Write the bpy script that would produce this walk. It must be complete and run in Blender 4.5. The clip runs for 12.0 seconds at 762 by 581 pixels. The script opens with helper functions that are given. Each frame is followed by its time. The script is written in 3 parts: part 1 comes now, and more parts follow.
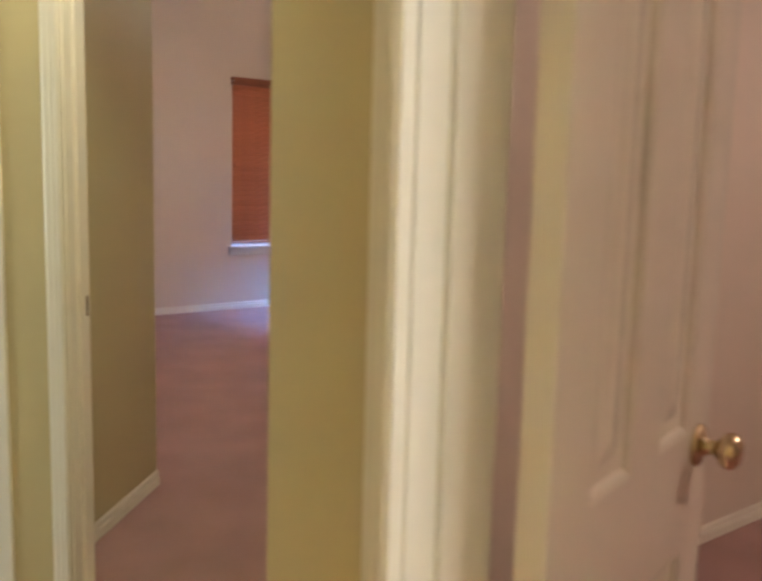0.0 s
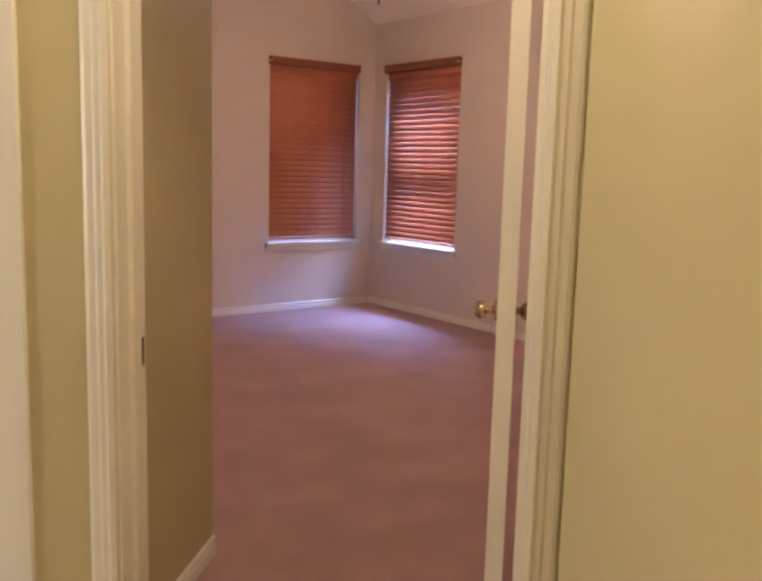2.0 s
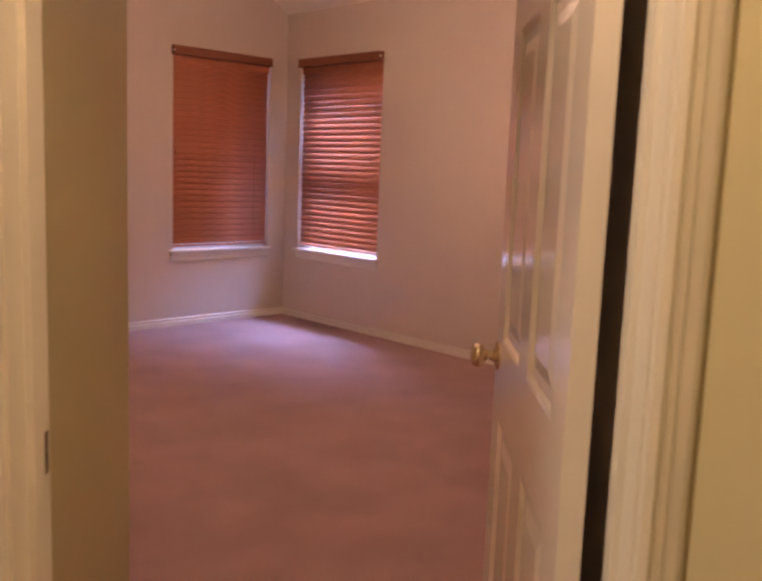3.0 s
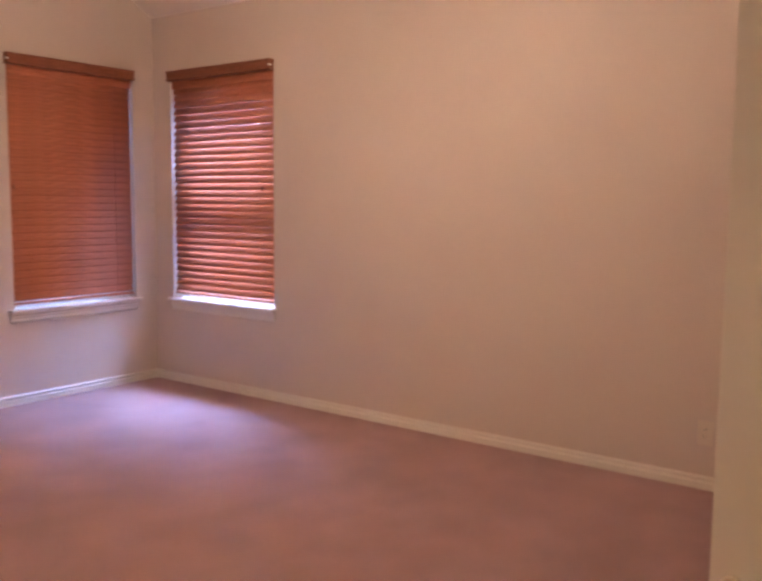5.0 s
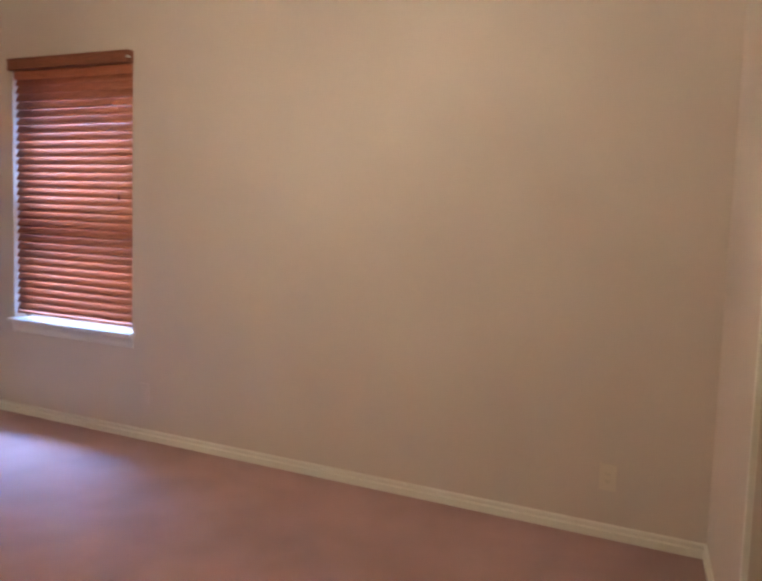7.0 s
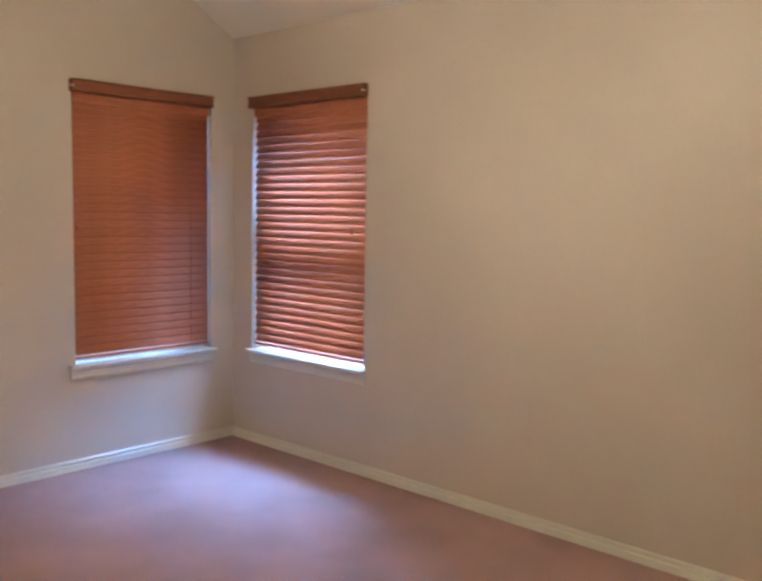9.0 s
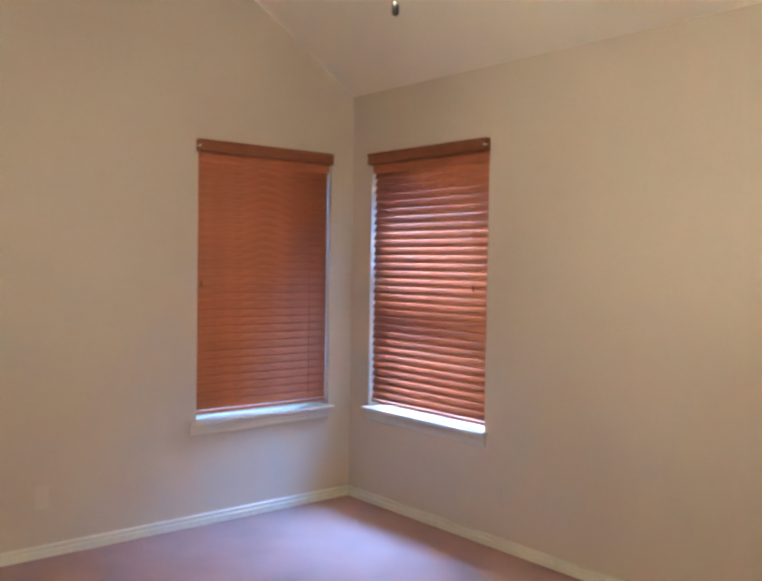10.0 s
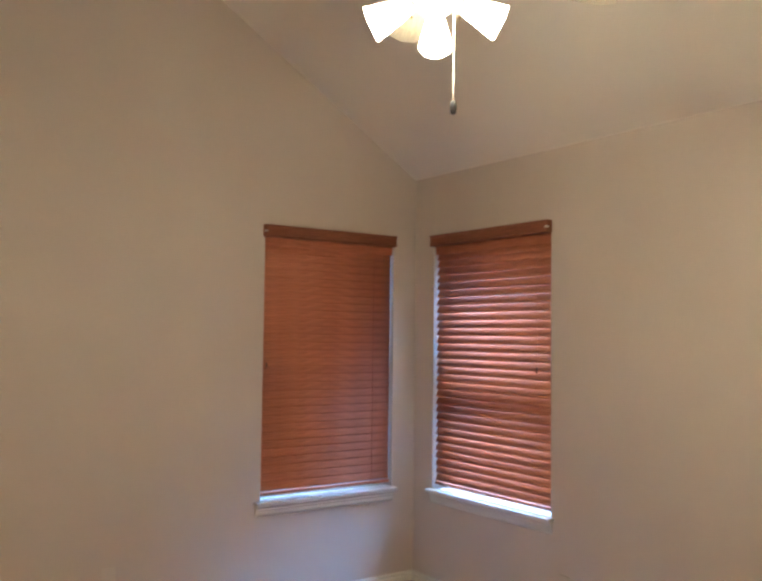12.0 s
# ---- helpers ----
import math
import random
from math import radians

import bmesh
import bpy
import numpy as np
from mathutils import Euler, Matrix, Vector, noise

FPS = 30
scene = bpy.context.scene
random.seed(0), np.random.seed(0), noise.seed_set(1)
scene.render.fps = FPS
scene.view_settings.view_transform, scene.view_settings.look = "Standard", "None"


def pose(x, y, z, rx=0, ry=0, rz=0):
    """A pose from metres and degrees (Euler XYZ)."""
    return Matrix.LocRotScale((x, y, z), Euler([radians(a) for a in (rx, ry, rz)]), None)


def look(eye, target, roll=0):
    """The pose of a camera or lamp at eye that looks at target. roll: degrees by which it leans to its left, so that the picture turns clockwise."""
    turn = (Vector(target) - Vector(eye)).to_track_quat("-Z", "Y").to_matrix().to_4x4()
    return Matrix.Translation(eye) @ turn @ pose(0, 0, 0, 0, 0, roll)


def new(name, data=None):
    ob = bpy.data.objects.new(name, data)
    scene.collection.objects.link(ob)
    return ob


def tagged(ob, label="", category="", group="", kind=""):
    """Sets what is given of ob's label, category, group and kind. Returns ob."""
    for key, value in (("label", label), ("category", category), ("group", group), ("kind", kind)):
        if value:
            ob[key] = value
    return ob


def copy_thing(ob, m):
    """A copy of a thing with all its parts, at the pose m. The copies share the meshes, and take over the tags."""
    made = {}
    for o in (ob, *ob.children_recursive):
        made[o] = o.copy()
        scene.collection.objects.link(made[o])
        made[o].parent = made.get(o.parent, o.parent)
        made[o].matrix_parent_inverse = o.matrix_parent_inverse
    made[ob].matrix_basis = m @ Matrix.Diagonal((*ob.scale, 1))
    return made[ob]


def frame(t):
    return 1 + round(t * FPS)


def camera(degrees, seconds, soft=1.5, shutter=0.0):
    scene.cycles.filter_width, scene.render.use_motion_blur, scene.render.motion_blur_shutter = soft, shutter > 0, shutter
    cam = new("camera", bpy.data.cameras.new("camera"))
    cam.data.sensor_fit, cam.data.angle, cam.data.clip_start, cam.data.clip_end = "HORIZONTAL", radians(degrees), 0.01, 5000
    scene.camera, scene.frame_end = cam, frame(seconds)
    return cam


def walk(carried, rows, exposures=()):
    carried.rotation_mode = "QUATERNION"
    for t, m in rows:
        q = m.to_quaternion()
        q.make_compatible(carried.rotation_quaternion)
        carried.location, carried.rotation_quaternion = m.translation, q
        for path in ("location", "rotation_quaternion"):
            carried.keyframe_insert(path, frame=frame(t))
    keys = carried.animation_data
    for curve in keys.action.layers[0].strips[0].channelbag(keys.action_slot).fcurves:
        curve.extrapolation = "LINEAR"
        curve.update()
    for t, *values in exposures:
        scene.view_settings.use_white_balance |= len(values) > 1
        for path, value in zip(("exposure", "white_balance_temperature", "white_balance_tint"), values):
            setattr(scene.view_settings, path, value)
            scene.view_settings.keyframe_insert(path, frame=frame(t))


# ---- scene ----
cam = camera(48.9, 12.0, soft=2.9, shutter=0.5)
PATH = [
    (0, (-4.860, -7.215, 1.295), (-3.647, -5.647, 1.028), 1.5),
    (0.2, (-4.871, -7.146, 1.297), (-3.701, -5.548, 1.016), 1.5),
    (0.5, (-4.868, -7.018, 1.295), (-3.739, -5.393, 1.007), 1.6),
    (0.8, (-4.873, -6.927, 1.313), (-3.746, -5.302, 1.013), 1.6),
    (1, (-4.884, -6.863, 1.301), (-3.744, -5.246, 1.004), 1.7),
    (1.5, (-4.798, -6.677, 1.291), (-3.649, -5.068, 0.992), 1.3),
    (2, (-4.682, -6.425, 1.289), (-3.494, -4.843, 0.997), 1.6),
    (2.5, (-4.616, -6.165, 1.307), (-3.332, -4.658, 1.018), 1.7),
    (3, (-4.511, -5.911, 1.306), (-3.133, -4.490, 1.020), 2.2),
    (3.2, (-4.447, -5.787, 1.285), (-3.038, -4.395, 1.009), 2.9),
    (4.8, (-4.112, -5.091, 1.415), (-2.531, -3.892, 1.161), 1.1),
    (5, (-3.902, -4.975, 1.312), (-2.309, -3.783, 1.098), 0.5),
    (5.5, (-3.419, -4.793, 1.344), (-1.796, -3.642, 1.146), 1.2),
    (6, (-3.439, -4.788, 1.280), (-1.720, -3.780, 1.109), 1.7),
    (6.5, (-3.541, -4.715, 1.338), (-1.761, -3.824, 1.142), 1.9),
    (8.3, (-3.406, -4.652, 1.458), (-1.844, -3.426, 1.215), 1.1),
    (8.5, (-3.408, -4.573, 1.503), (-1.870, -3.319, 1.256), 0.9),
    (9, (-3.358, -4.419, 1.500), (-1.895, -3.068, 1.311), 1.0),
    (9.5, (-3.351, -4.323, 1.514), (-1.976, -2.877, 1.382), 0.9),
    (10, (-3.325, -4.293, 1.508), (-2.046, -2.758, 1.444), 0.9),
    (10.5, (-3.295, -4.284, 1.514), (-2.089, -2.689, 1.512), 0.7),
    (11, (-3.299, -4.280, 1.543), (-2.122, -2.664, 1.595), 0.8),
    (11.5, (-3.309, -4.288, 1.561), (-2.147, -2.662, 1.654), 0.7),
    (12, (-3.336, -4.327, 1.558), (-2.182, -2.697, 1.665), 0.7),
]
walk(cam, [(t, look(eye, target, roll)) for t, eye, target, roll in PATH],
     exposures=[(0.0, 0.64, 6400, 16), (1.5, 0.60, 7200, 29), (2.0, 0.58, 7350, 34), (3.0, 0.40, 8700, 52), (5.0, 0.82, 7500, 36), (6.5, 0.74, 6600, 15), (9.0, 0.80, 6350, 1), (10.5, 0.92, 6350, -1), (12.0, 0.62, 6400, 0)])

# ---- light ----
world = bpy.data.worlds.new("sky")
scene.world = world
world.use_nodes = True
sky = world.node_tree.nodes.new("ShaderNodeTexSky")
sky.sky_type = "NISHITA"
sky.sun_disc = False
sky.sun_elevation, sky.sun_rotation = radians(73), radians(84)
world.node_tree.nodes["Background"].inputs["Strength"].default_value = 0.12
world.node_tree.links.new(sky.outputs[0], world.node_tree.nodes["Background"].inputs["Color"])


def lamp(name, kind, power, colour, m, **more):
    data = bpy.data.lights.new(name, kind)
    data.energy, data.color = power, colour
    if kind == "AREA":
        data.shape, data.size, data.size_y = "RECTANGLE", more["size"], more["size_y"]
    elif kind == "SUN":
        data.angle = more["angle"]
    else:
        data.shadow_soft_size = more["size"]
    ob = new(name, data)
    ob.matrix_world = m
    return ob


FAN = (-1.912, -2.560)
BULB = (1.0, 0.82, 0.62)
lamp("sun", "SUN", 5.0, (1.0, 0.92, 0.82), look((2.95, 0.3, 10), (0.0, 0.0, 0.0)), angle=radians(7))
lamp("sky_light_north", "AREA", 72, (0.15, 0.37, 1.0), look((-0.61, 1.3, 3.0), (-0.61, -0.1, 1.1)), size=2.2, size_y=1.4)
lamp("sky_light_east", "AREA", 2900, (0.19, 0.42, 1.0), look((2.0, -0.2, 5.6), (0.1, -0.67, 1.1)), size=4.4, size_y=2.4)

# ---- materials ----


def material(name, build):
    m = bpy.data.materials.new(name)
    m.use_nodes = True
    t = m.node_tree
    build(t, t.nodes["Principled BSDF"])
    return m


def tex(t, kind, scale, detail=2.0, stretch=None, rough=0.5):
    n = t.nodes.new(kind)
    n.inputs["Scale"].default_value = scale
    if kind == "ShaderNodeTexNoise":
        n.inputs["Detail"].default_value = detail
        n.inputs["Roughness"].default_value = rough
    c = t.nodes.new("ShaderNodeTexCoord")
    link = c.outputs["Object"]
    if stretch:
        mp = t.nodes.new("ShaderNodeMapping")
        mp.inputs["Scale"].default_value = stretch
        t.links.new(link, mp.inputs["Vector"])
        link = mp.outputs["Vector"]
    t.links.new(link, n.inputs["Vector"])
    return n


def ramp(t, source, stops):
    r = t.nodes.new("ShaderNodeValToRGB")
    e = r.color_ramp.elements
    while len(e) < len(stops):
        e.new(0.5)
    for el, (p, c) in zip(e, stops):
        el.position, el.color = p, (*c, 1)
    t.links.new(source, r.inputs["Fac"])
    return r.outputs["Color"]


def blend(t, fac, a, b, mode="MIX"):
    n = t.nodes.new("ShaderNodeMix")
    n.data_type, n.blend_type = "RGBA", mode
    if isinstance(fac, float):
        n.inputs["Factor"].default_value = fac
    else:
        t.links.new(fac, n.inputs["Factor"])
    for socket, v in ((n.inputs["A"], a), (n.inputs["B"], b)):
        if isinstance(v, tuple):
            socket.default_value = (*v, 1)
        else:
            t.links.new(v, socket)
    return n.outputs["Result"]


def bump(t, p, source, strength, distance):
    b = t.nodes.new("ShaderNodeBump")
    b.inputs["Strength"].default_value, b.inputs["Distance"].default_value = strength, distance
    t.links.new(source, b.inputs["Height"])
    t.links.new(b.outputs["Normal"], p.inputs["Normal"])


def paint(base, rough, texture=0.25, spread=0.04, grain=140.0):
    def build(t, p):
        big = tex(t, "ShaderNodeTexNoise", 1.1, 4)
        lo = tuple(c * (1 - spread) for c in base)
        hi = tuple(min(1, c * (1 + spread)) for c in base)
        t.links.new(ramp(t, big.outputs["Fac"], [(0.3, lo), (0.7, hi)]), p.inputs["Base Color"])
        p.inputs["Roughness"].default_value = rough
        fine = tex(t, "ShaderNodeTexNoise", grain, 3)
        bump(t, p, fine.outputs["Fac"], texture, 0.002)
    return build


def carpet(base):
    def build(t, p):
        tracks = tex(t, "ShaderNodeTexNoise", 3.0, 2)
        pile = tex(t, "ShaderNodeTexNoise", 260, 3)
        lo = tuple(c * 0.92 for c in base)
        hi = tuple(c * 1.08 for c in base)
        a = ramp(t, tracks.outputs["Fac"], [(0.36, lo), (0.62, hi)])
        strokes = tex(t, "ShaderNodeTexNoise", 1.7, 4, (1.0, 1.35, 1.0), 0.55)
        swept = ramp(t, strokes.outputs["Fac"], [(0.42, (0.955, 0.955, 0.955)), (0.60, (1.03, 1.03, 1.03))])
        a = blend(t, 1.0, a, swept, "MULTIPLY")
        b = ramp(t, pile.outputs["Fac"], [(0.3, (0.72, 0.72, 0.72)), (0.7, (1.0, 1.0, 1.0))])
        t.links.new(blend(t, 1.0, a, b, "MULTIPLY"), p.inputs["Base Color"])
        p.inputs["Roughness"].default_value = 0.95
        p.inputs["Sheen Weight"].default_value = 0.25
        clumps = tex(t, "ShaderNodeTexNoise", 90, 4, None, 0.7)
        bump(t, p, clumps.outputs["Fac"], 0.8, 0.006)
    return build


def stained_wood(base):
    def build(t, p):
        grain = tex(t, "ShaderNodeTexNoise", 9, 5, (1.2, 30, 30))
        each = t.nodes.new("ShaderNodeObjectInfo")
        lo = tuple(c * 0.72 for c in base)
        hi = tuple(c * 1.25 for c in base)
        a = ramp(t, grain.outputs["Fac"], [(0.3, lo), (0.7, hi)])
        b = ramp(t, each.outputs["Random"], [(0.0, (0.9, 0.9, 0.9)), (1.0, (1.0, 1.0, 1.0))])
        t.links.new(blend(t, 1.0, a, b, "MULTIPLY"), p.inputs["Base Color"])
        p.inputs["Roughness"].default_value = 0.55
        p.inputs["Specular IOR Level"].default_value = 0.12
        bump(t, p, grain.outputs["Fac"], 0.1, 0.001)
    return build


def metal(base, rough):
    def build(t, p):
        smudge = tex(t, "ShaderNodeTexNoise", 40, 3)
        p.inputs["Base Color"].default_value = (*base, 1)
        p.inputs["Metallic"].default_value = 1
        r = ramp(t, smudge.outputs["Fac"], [(0.3, (rough * 0.7,) * 3), (0.7, (rough * 1.4,) * 3)])
        t.links.new(r, p.inputs["Roughness"])
    return build


def plain(base, rough, emission=0.0, glow=(1, 1, 1)):
    def build(t, p):
        p.inputs["Base Color"].default_value = (*base, 1)
        p.inputs["Roughness"].default_value = rough
        p.inputs["Emission Color"].default_value = (*glow, 1)
        p.inputs["Emission Strength"].default_value = emission
    return build


def clear_glass(t, p):
    p.inputs["Base Color"].default_value = (0.95, 0.98, 0.97, 1)
    p.inputs["Roughness"].default_value = 0.02
    p.inputs["Transmission Weight"].default_value = 1.0
    p.inputs["IOR"].default_value = 1.45


def lawn(t, p):
    n = tex(t, "ShaderNodeTexNoise", 3, 6)
    t.links.new(ramp(t, n.outputs["Fac"], [(0.3, (0.05, 0.08, 0.03)), (0.7, (0.10, 0.13, 0.05))]), p.inputs["Base Color"])
    p.inputs["Roughness"].default_value = 0.9


WALL = material("beige_wall_paint", paint((0.605, 0.524, 0.453), 0.62, 0.10))
HALL = material("cream_wall_paint", paint((0.53, 0.460, 0.270), 0.55, 0.07))
CEIL = material("ceiling_paint", paint((0.82, 0.76, 0.66), 0.8, 0.3, 0.03, 90.0))
TRIM = material("white_trim_paint", paint((0.73, 0.70, 0.62), 0.32, 0.015, 0.03, 60.0))
DOOR = material("white_door_gloss", paint((0.74, 0.69, 0.62), 0.15, 0.05, 0.03, 60.0))
CARPET = material("rose_carpet", carpet((0.415, 0.230, 0.215)))
GREYCARPET = material("grey_carpet", carpet((0.36, 0.34, 0.29)))
WOOD = material("mahogany_slats", stained_wood((0.50, 0.180, 0.102)))
DARKWOOD = material("dark_mahogany", stained_wood((0.27, 0.105, 0.062)))
BRASS = material("polished_brass", metal((0.66, 0.54, 0.37), 0.16))
DARKMETAL = material("aged_brass", metal((0.22, 0.14, 0.07), 0.35))
OLDBRASS = material("tarnished_brass", metal((0.07, 0.045, 0.025), 0.6))
VINYL = material("white_vinyl", plain((0.80, 0.81, 0.82), 0.35))
PLATE = material("ivory_plastic", plain((0.66, 0.58, 0.47), 0.35))
WHITEPLATE = material("white_plastic", plain((0.66, 0.58, 0.42), 0.35))
PAINTED = material("painted_plastic", paint((0.64, 0.575, 0.49), 0.4, 0.05))
SLOT = material("dark_slot", plain((0.05, 0.04, 0.03), 0.6))
GLASS = material("window_glass", clear_glass)
SHADE = material("frosted_shade", plain((0.9, 0.88, 0.84), 0.3, 64.0, (0.98, 0.84, 0.65)))
ENAMEL = material("white_enamel", plain((0.80, 0.76, 0.70), 0.28))
BLADE = material("tan_blade", stained_wood((0.66, 0.59, 0.45)))
CORD = material("beige_cord", plain((0.62, 0.50, 0.38), 0.8))
FOB = material("dark_fob", plain((0.012, 0.008, 0.007), 0.5))
CLIP = material("clear_clip", plain((0.85, 0.82, 0.76), 0.2))
BLINDCLOTH = material("vertical_blind_cloth", plain((0.42, 0.41, 0.36), 0.85))
LAWN = material("lawn", lawn)

# ---- shapes ----


def box(bm, x0, x1, y0, y1, z0, z1):
    v = [bm.verts.new((x, y, z)) for x in (x0, x1) for y in (y0, y1) for z in (z0, z1)]
    for f in ((0, 1, 3, 2), (4, 6, 7, 5), (0, 4, 5, 1), (2, 3, 7, 6), (0, 2, 6, 4), (1, 5, 7, 3)):
        bm.faces.new([v[i] for i in f])
    return v


def prism(bm, loop, push):
    """Closes a loop of points and the same loop moved by push into a solid."""
    a = [bm.verts.new(p) for p in loop]
    b = [bm.verts.new(Vector(p) + Vector(push)) for p in loop]
    n = len(a)
    bm.faces.new(a[::-1])
    bm.faces.new(b)
    for i in range(n):
        bm.faces.new((a[i], a[(i + 1) % n], b[(i + 1) % n], b[i]))


def run(bm, p0, p1, across, out, profile):
    """A moulding from p0 to p1: profile points are (distance along across, distance along out)."""
    a, o = Vector(across), Vector(out)
    prism(bm, [Vector(p0) + a * w + o * h for w, h in profile], Vector(p1) - Vector(p0))


def spin(bm, profile, centre=(0, 0, 0), axis=(0, 0, 1), steps=20):
    """Turns (radius, height) points round an axis through centre."""
    turn = Vector((0, 0, 1)).rotation_difference(Vector(axis)).to_matrix()
    rings = []
    for r, h in profile:
        rings.append([bm.verts.new(Vector(centre) + turn @ Vector((r * math.cos(2 * math.pi * i / steps), r * math.sin(2 * math.pi * i / steps), h)))
                      for i in range(steps)])
    for a, b in zip(rings, rings[1:]):
        for i in range(steps):
            bm.faces.new((a[i], a[(i + 1) % steps], b[(i + 1) % steps], b[i]))
    bm.faces.new(rings[0][::-1])
    bm.faces.new(rings[-1])


def mesh_of(name, bm, mat, smooth=False, bevel=0.0):
    if bevel:
        bmesh.ops.bevel(bm, geom=bm.edges[:], offset=bevel, segments=2, affect="EDGES", profile=0.6)
    bmesh.ops.recalc_face_normals(bm, faces=bm.faces)
    me = bpy.data.meshes.new(name)
    bm.to_mesh(me)
    bm.free()
    me.materials.append(mat)
    if smooth:
        for f in me.polygons:
            f.use_smooth = True
    return me


def part(name, bm, mat, parent, label="", smooth=False, bevel=0.0):
    ob = new(name, mesh_of(name, bm, mat, smooth, bevel))
    ob.parent = parent
    if label:
        tagged(ob, label)
    return ob


def thing(name, bm, mat, label, category, kind="", m=None, smooth=False, bevel=0.0, group=""):
    ob = new(name, mesh_of(name, bm, mat, smooth, bevel))
    if m is not None:
        ob.matrix_world = m
    return tagged(ob, label, category, group, kind)


def base(name, label, category, m=None, group="", kind=""):
    ob = new(name)
    ob.empty_display_size = 0.1
    if m is not None:
        ob.matrix_world = m
    return tagged(ob, label, category, group, kind)


DIAG = pose(0, 0, 0, 0, 0, -45)      # the entry and the hall run at 45 degrees to the bedroom
BM = bmesh.new

CASING = [(0, 0), (0, 0.016), (0.010, 0.018), (0.016, 0.013), (0.026, 0.013), (0.031, 0.010), (0.044, 0.009), (0.051, 0.006), (0.055, 0.0)]
BASEBOARD = [(0, 0), (0, 0.013), (0.032, 0.013), (0.036, 0.004), (0.043, 0.003), (0.048, 0.010), (0.056, 0.009), (0.061, 0.004), (0.062, 0)]


def baseboard(p0, p1, out, m=None, label="white painted baseboard with a stepped top edge"):
    bm = BM()
    run(bm, (*p0, 0.0), (*p1, 0.0), (0, 0, 1), (*out, 0), BASEBOARD)
    return thing("baseboard", bm, TRIM, label, "baseboard", "structure", m)


# ---- bedroom shell ----
EAVE, SLOPE, RIDGE, WEST = 2.575, 0.62, -1.763, -3.527
SE, SX, SW = -4.331, -3.10, -4.951
PEAK = EAVE - SLOPE * RIDGE
WL = (-1.097, -0.172, 0.590, 2.181)
WR = (-1.195, -0.196, 0.590, 2.181)

bm = BM()
box(bm, -8.2, 0.2, -10.8, 0.2, -0.12, 0.0)
thing("floor", bm, CARPET, "dusty rose cut-pile carpet with faint footprints", "carpet", "structure")

# north wall with its gable
bm = BM()
T = (0, 0.16, 0)
prism(bm, [(WEST - 0.11, 0, 0), (WL[0], 0, 0), (WL[0], 0, WL[3]), (WEST - 0.11, 0, WL[3])], T)
prism(bm, [(WL[1], 0, 0), (0.16, 0, 0), (0.16, 0, WL[3]), (WL[1], 0, WL[3])], T)
prism(bm, [(WL[0], 0, 0), (WL[1], 0, 0), (WL[1], 0, WL[2]), (WL[0], 0, WL[2])], T)
prism(bm, [(WEST - 0.11, 0, WL[3]), (0.16, 0, WL[3]), (0.16, 0, EAVE), (RIDGE, 0, PEAK + 0.1), (WEST - 0.11, 0, EAVE)], T)
thing("wall_north", bm, WALL, "beige painted gable wall with light orange-peel texture", "wall", "structure")

bm = BM()
T = (0.16, 0, 0)
prism(bm, [(0, SE - 1.20, 0), (0, WR[0], 0), (0, WR[0], WR[3]), (0, SE - 1.20, WR[3])], T)
prism(bm, [(0, WR[1], 0), (0, 0, 0), (0, 0, WR[3]), (0, WR[1], WR[3])], T)
prism(bm, [(0, WR[0], 0), (0, WR[1], 0), (0, WR[1], WR[2]), (0, WR[0], WR[2])], T)
prism(bm, [(0, SE - 1.20, WR[3]), (0, 0, WR[3]), (0, 0, EAVE + 0.1), (0, SE - 1.20, EAVE + 0.1)], T)
thing("wall_east", bm, WALL, "beige painted wall with light orange-peel texture", "wall", "structure")

# south wall, pierced by the closet doorway
along = Vector((SX, SW - SE, 0)).normalized()
inward = Vector((along.y, -along.x, 0))
if inward.y < 0:
    inward = -inward
CL0, CL1, DOORH = 1.12, 1.88, 2.04


def south(d, h=0.0, z=0.0):
    return Vector((0, SE, 0)) + along * d + inward * h + Vector((0, 0, z))


bm = BM()
T = inward * -0.11
L = 3.15
prism(bm, [south(0), south(CL0), south(CL0, 0, DOORH), south(0, 0, DOORH)], T)
prism(bm, [south(CL1), south(L), south(L, 0, DOORH), south(CL1, 0, DOORH)], T)
prism(bm, [south(0, 0, DOORH), south(L, 0, DOORH), south(L, 0, 2.48), south(1.80, 0, PEAK), south(0, 0, 2.48)], T)
thing("wall_south", bm, WALL, "beige painted wall pierced by a closet doorway", "wall", "structure")

bm = BM()
prism(bm, [(WEST - 0.11, -3.992, 0), (WEST, -3.992, 0), (WEST + 0.28, 0.0, 0), (WEST + 0.17, 0.0, 0)], (0, 0, EAVE + 0.1))
thing("wall_west", bm, WALL, "beige painted side wall of the bedroom", "wall", "structure")

# cream paint stands in for the yellow hall light on this wall
bm = BM()
box(bm, 0.221, 0.329, -6.270, -5.317, 0, 3.3)
thing("wall_vestibule_left", bm, HALL, "short wall beside the bedroom entry, hall light painted in as cream", "wall", "structure", DIAG)
bm = BM()
box(bm, 1.33, 1.44, -6.270, -5.60, 0, 3.3)
thing("wall_vestibule_right", bm, WALL, "beige painted short wall behind the open door", "wall", "structure", DIAG)

